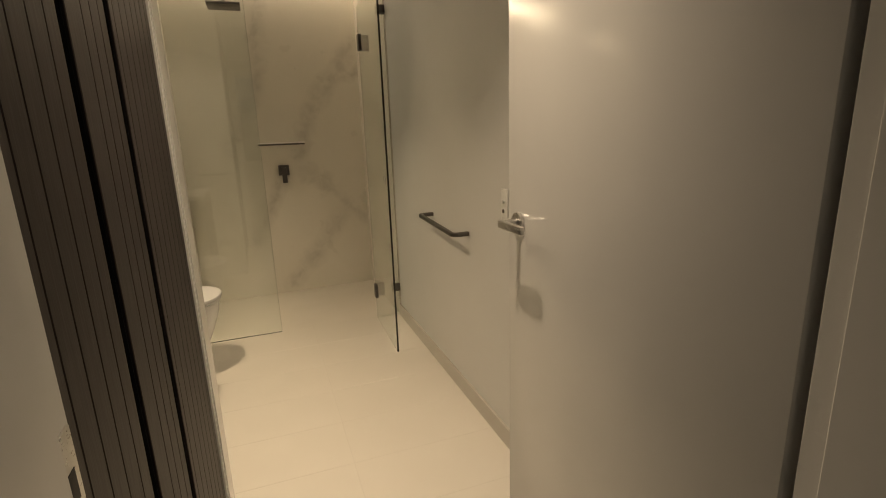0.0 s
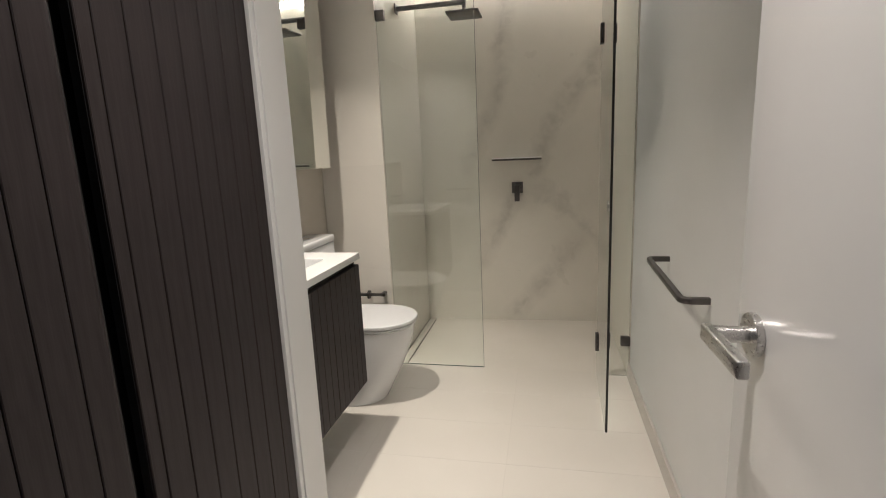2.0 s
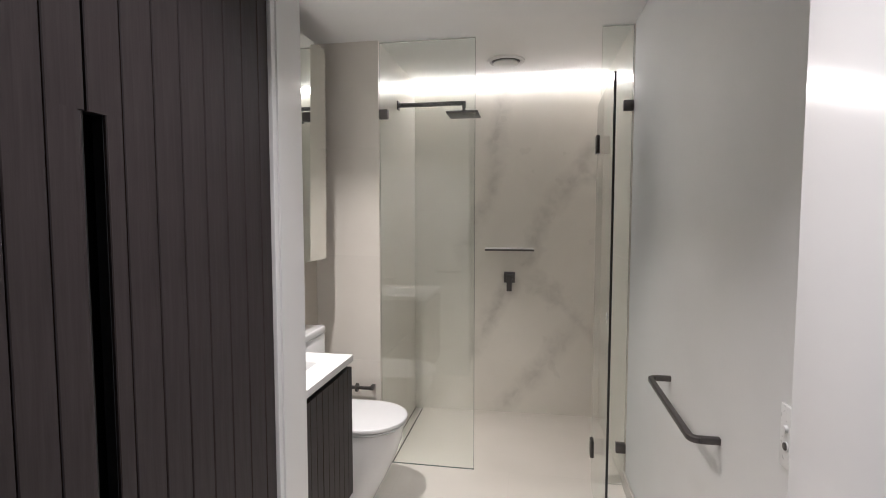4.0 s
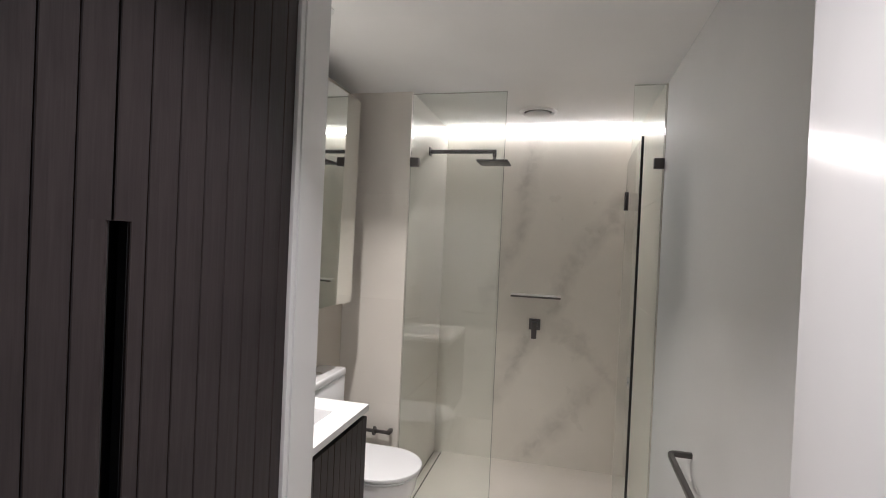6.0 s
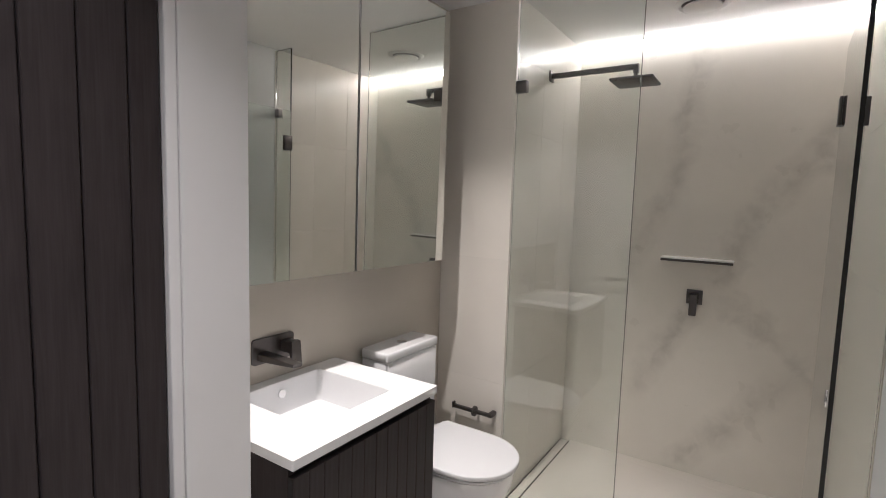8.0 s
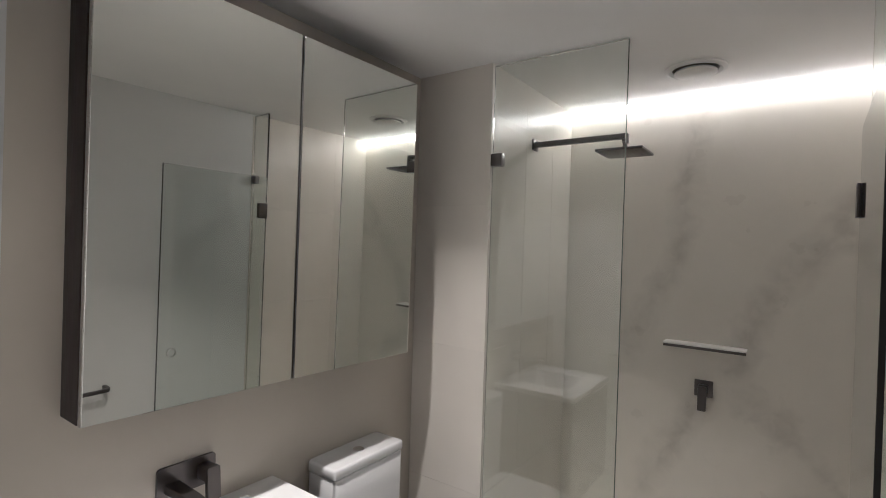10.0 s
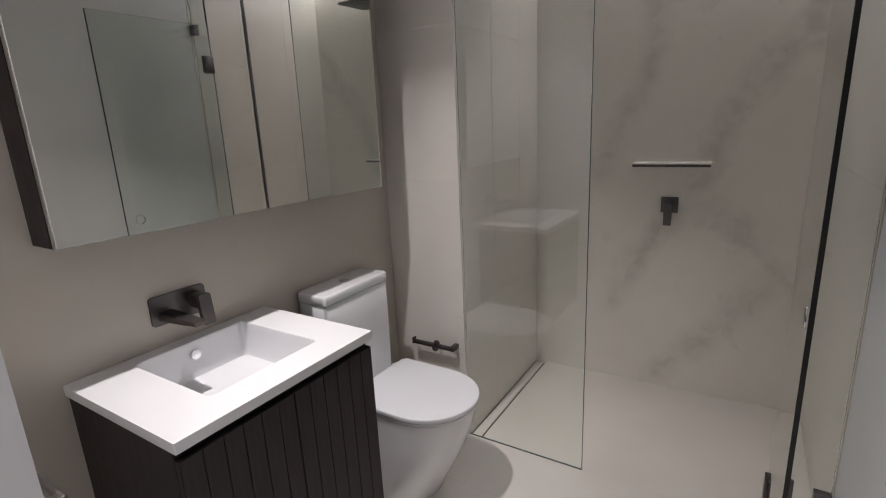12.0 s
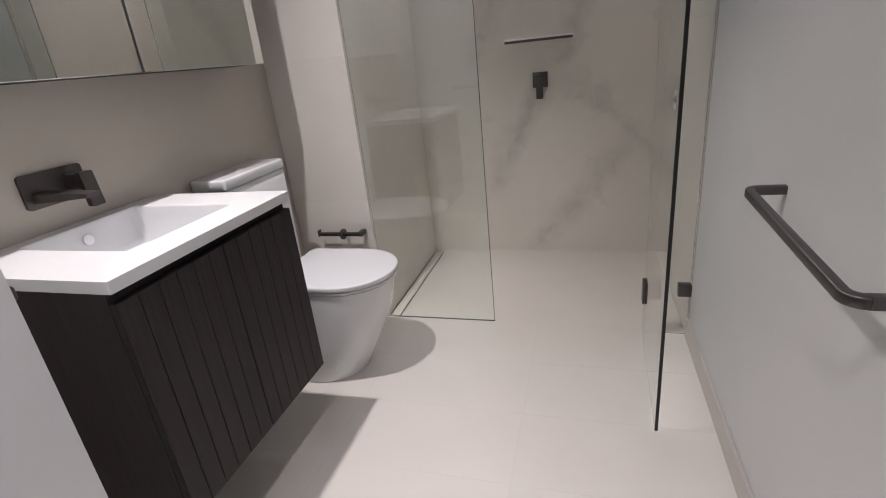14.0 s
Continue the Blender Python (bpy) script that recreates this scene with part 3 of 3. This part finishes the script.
part("clamp", boxed(X_SH + 0.001, X_SH + 0.052, GY - 0.012, GY + 0.022, 1.977, 2.029, bevel=0.002), gunmetal, screen)

SX0, SY = 0.652, 3.14
strip = thing("side_screen", "narrow fixed clear glass panel at white wall", "glass panel")
pane("pane", strip, SX0, X_R - 0.004, SY, SY + 0.010, 0.004, 2.392)
part("top_edge", boxed(SX0, X_R - 0.004, SY, SY + 0.010, 2.3925, 2.396), edge_glint, strip, "glass top edge with its glint put into a pale colour")
for cz in (1.995, 0.208):
    part("clamp", boxed(X_R - 0.050, X_R - 0.001, SY - 0.012, SY + 0.022, cz - 0.026, cz + 0.026, bevel=0.002), gunmetal, strip)
part("wall_seal", boxed(X_R - 0.0038, X_R - 0.0005, SY - 0.009, SY + 0.0135, 0.083, 2.394), taupe, strip, "grey silicone seal")

gdoor = thing("shower_door", "frameless clear glass shower door standing open", "shower door")
D0, D1 = Vector((0.639, 3.135)), Vector((0.621, 2.538))
dl = (D1 - D0).length
gdoor.matrix_world = pose(D0.x, D0.y, 0, 0, 0, math.degrees(math.atan2(D1.y - D0.y, D1.x - D0.x)) + 90)
pane("pane", gdoor, -0.005, 0.005, -dl, 0.0, 0.012, 2.0)
part("edge_seal", boxed(-0.0045, 0.0045, -dl - 0.0022, -dl - 0.0003, 0.012, 2.0), rubber, gdoor, "black rubber edge seal")
for side in (-1, 1):
    rings = [[(side * d, -dl + 0.07 + r * math.cos(2 * math.pi * i / 36), 1.01 + r * math.sin(2 * math.pi * i / 36)) for i in range(36)] for r, d in ((0.0205, 0.0052), (0.0205, 0.0068), (0.0235, 0.0068), (0.024, 0.0052))]
    part("finger_pull", loft(bmesh.new(), rings, False, False), chrome, gdoor, "round chrome finger pull ring")
for hz in (1.797, 0.212):
    hinge_bm = bmesh.new()
    box(hinge_bm, -0.014, -0.0055, -0.052, 0.004, hz - 0.045, hz + 0.045, bevel=0.001)
    box(hinge_bm, 0.0055, 0.014, -0.052, 0.004, hz - 0.045, hz + 0.045, bevel=0.001)
    box(hinge_bm, -0.012, 0.066, 0.0005, 0.0045, hz - 0.045, hz + 0.045, bevel=0.001)
    box(hinge_bm, 0.018, 0.066, -0.008, 0.0005, hz - 0.045, hz + 0.045, bevel=0.001)
    part("hinge", hinge_bm, gunmetal, gdoor)

# shower head on its arm
AY, AZ = 3.586, 2.141
shower = thing("overhead_shower", "gunmetal square rain shower head on straight arm", "shower head")
part("wall_flange", boxed(X_SH, X_SH + 0.008, AY - 0.027, AY + 0.027, AZ - 0.027, AZ + 0.027, bevel=0.002), gunmetal, shower)
part("arm", boxed(X_SH + 0.006, -0.102, AY - 0.012, AY + 0.012, AZ - 0.012, AZ + 0.012, bevel=0.002), gunmetal, shower)
drop = boxed(-0.126, -0.102, AY - 0.012, AY + 0.012, AZ - 0.030, AZ - 0.010, bevel=0.002)
tube(drop, (-0.115, AY, AZ - 0.040), (-0.115, AY, AZ - 0.029), 0.009, 20)
bmesh.ops.create_uvsphere(drop, u_segments=20, v_segments=12, radius=0.0125, matrix=Matrix.Translation((-0.115, AY, AZ - 0.048)))
tube(drop, (-0.115, AY, AZ - 0.065), (-0.115, AY, AZ - 0.056), 0.014, 20)
part("drop", drop, gunmetal, shower)
part("head", boxed(-0.214, -0.018, AY - 0.098, AY + 0.098, AZ - 0.076, AZ - 0.064, bevel=0.004), gunmetal, shower)
noz = bmesh.new()
for i in range(9):
    for j in range(9):
        cx, cy = -0.116 + (i - 4) * 0.021, AY + (j - 4) * 0.021
        box(noz, cx - 0.0014, cx + 0.0014, cy - 0.0014, cy + 0.0014, AZ - 0.0766, AZ - 0.075)
tagged(part("nozzles", noz, rubber, shower, "rows of black rubber nozzles"), kind="stuff")

# shower mixer and shelf
mixer = thing("shower_mixer", "square gunmetal shower mixer on marble wall", "shower mixer")
MXC, MZC = 0.160, 0.996
part("plate", boxed(MXC - 0.040, MXC + 0.040, Y_FAR - 0.007, Y_FAR, MZC - 0.040, MZC + 0.040, bevel=0.003), gunmetal, mixer)
part("body", boxed(MXC - 0.021, MXC + 0.021, Y_FAR - 0.045, Y_FAR - 0.006, MZC - 0.021, MZC + 0.021, bevel=0.004), gunmetal, mixer)
lv = bmesh.new()
loft(lv, [[(x, Y_FAR - 0.044, z) for x, z in rounded_rect(MXC - 0.018, MXC + 0.018, MZC - 0.095, MZC + 0.020, 0.004)], [(x, Y_FAR - 0.060, z) for x, z in rounded_rect(MXC - 0.018, MXC + 0.018, MZC - 0.095, MZC + 0.020, 0.004)]])
part("lever", lv, gunmetal, mixer)
shelf = thing("shower_shelf", "slim brushed metal shelf on marble wall", "shelf")
part("tray", boxed(-0.014, 0.334, Y_FAR - 0.080, Y_FAR, 1.2035, 1.2115, bevel=0.0025), brushed_alu, shelf)
part("front_lip", boxed(-0.013, 0.333, Y_FAR - 0.078, Y_FAR - 0.0615, 1.1905, 1.203, bevel=0.001), gunmetal, shelf, "dark underside bar")

# linear drain
drain = thing("linear_drain", "tile-insert linear floor drain along shower wall", "drain")
part("tile_insert", boxed(X_SH + 0.006, -0.488, 3.20, 4.040, -0.026, -0.013, bevel=0.001), floor_tile, drain)
part("wall_slot", boxed(X_SH, X_SH + 0.0055, 3.195, 4.044, -0.026, -0.0175), rubber, drain, "dark drainage slot")
part("slot", boxed(-0.4878, -0.4795, 3.195, 4.044, -0.026, -0.0165), rubber, drain, "dark drainage slot")

# ---- tiles ----
# shower floor falling to the drain
sf = bmesh.new()
P = [sf.verts.new(p) for p in ((-0.479, 3.1805, -0.012), (0.0, 3.1805, -0.0004), (X_R, 3.1805, -0.0004), (X_R, Y_FAR, -0.001), (X_SH, Y_FAR, -0.012), (0.42, 3.60, -0.003),
                               (X_R, 3.92, -0.004), (-0.479, 4.044, -0.014))]
for f in ((0, 1, 5, 7), (1, 2, 6, 5), (5, 6, 7), (6, 3, 4, 7)):
    sf.faces.new([P[i] for i in f])
part("shower_floor", sf, floor_tile, floor, "pale tiled shower floor falling to the drain", smooth=None)


def tile_mesh(w, d, h, gap=0.0014):
    bm = bmesh.new()
    c = 0.0002
    ring = lambda s, z: [(s, s, z), (w - s, s, z), (w - s, d - s, z), (s, d - s, z)]
    loft(bm, [ring(gap / 2, -h), ring(gap / 2, -c), ring(gap / 2 + c, 0)], False, True)
    me = bpy.data.meshes.new("tile")
    bmesh.ops.recalc_face_normals(bm, faces=bm.faces[:])
    bm.to_mesh(me)
    bm.free()
    me.materials.append(floor_tile)
    return me


def lay_floor(x0, x1, y0, y1, columns):
    """Rectangular tiles cut to the room: columns of (left, right, first joint)."""
    made = {}
    for a, b, first in columns:
        joints = [y0] + [first + 0.302 * k for k in range(-14, 10) if y0 + 0.01 < first + 0.302 * k < y1 - 0.01] + [y1]
        for p, q in zip(joints, joints[1:]):
            key = (round(b - a, 4), round(q - p, 4))
            if key not in made:
                made[key] = tile_mesh(b - a, q - p, 0.030, 0.0010)
            piece("tile", made[key], floor_tile, floor, (a, p, 0.0))


part("floor_grout", boxed(-1.02, X_R, -1.6, 3.179, -0.028, -0.0005), grout, floor, "pale tile joints")
lay_floor(-1.02, X_R, -1.6, 3.18, [(-1.02, -0.40, 2.265), (-0.40, 0.20, 2.265), (0.20, X_R, 2.265)])


def wall_tiles(parent, axis, at, cuts, rows, material, gap=0.0014):
    """Upright wall tiles 8 mm thick; axis 'x' faces +x at x=at, axis 'y' faces -y at y=at."""
    made = {}
    for a, b in zip(cuts, cuts[1:]):
        for p, q in zip(rows, rows[1:]):
            key = (round(b - a, 4), round(q - p, 4))
            if key not in made:
                me = tile_mesh(b - a, q - p, 0.009, gap)
                me.materials.clear()
                me.materials.append(material)
                made[key] = me
            ob = new("tile", made[key])
            if axis == "y":
                ob.matrix_world = Matrix.Translation((a, at, p)) @ Matrix(((1, 0, 0, 0), (0, 0, -1, 0), (0, 1, 0, 0), (0, 0, 0, 1)))
            elif axis == "-x":
                ob.matrix_world = Matrix.Translation((at, b, p)) @ Matrix(((0, 0, -1, 0), (-1, 0, 0, 0), (0, 1, 0, 0), (0, 0, 0, 1)))
            else:
                ob.matrix_world = Matrix.Translation((at, a, p)) @ Matrix(((0, 0, 1, 0), (1, 0, 0, 0), (0, 1, 0, 0), (0, 0, 0, 1)))
            ob.parent = parent


ROWS_Z = [0.0, 0.604, 1.208, 1.82, CEIL]
wall_tiles(wall_shower, "y", Y_RET, [X_L, X_SH], ROWS_Z, cream_tile, 0.0008)
wall_tiles(wall_shower, "x", X_SH, [Y_RET, 3.50, 3.81, Y_FAR], [-0.012] + ROWS_Z[1:4] + [CEIL], cream_tile)
wall_tiles(wall_right, "-x", X_R - 0.007, [3.154, 3.46, 3.76, Y_FAR], [0.003] + ROWS_Z[1:4] + [CEIL], cream_tile, 0.0006)
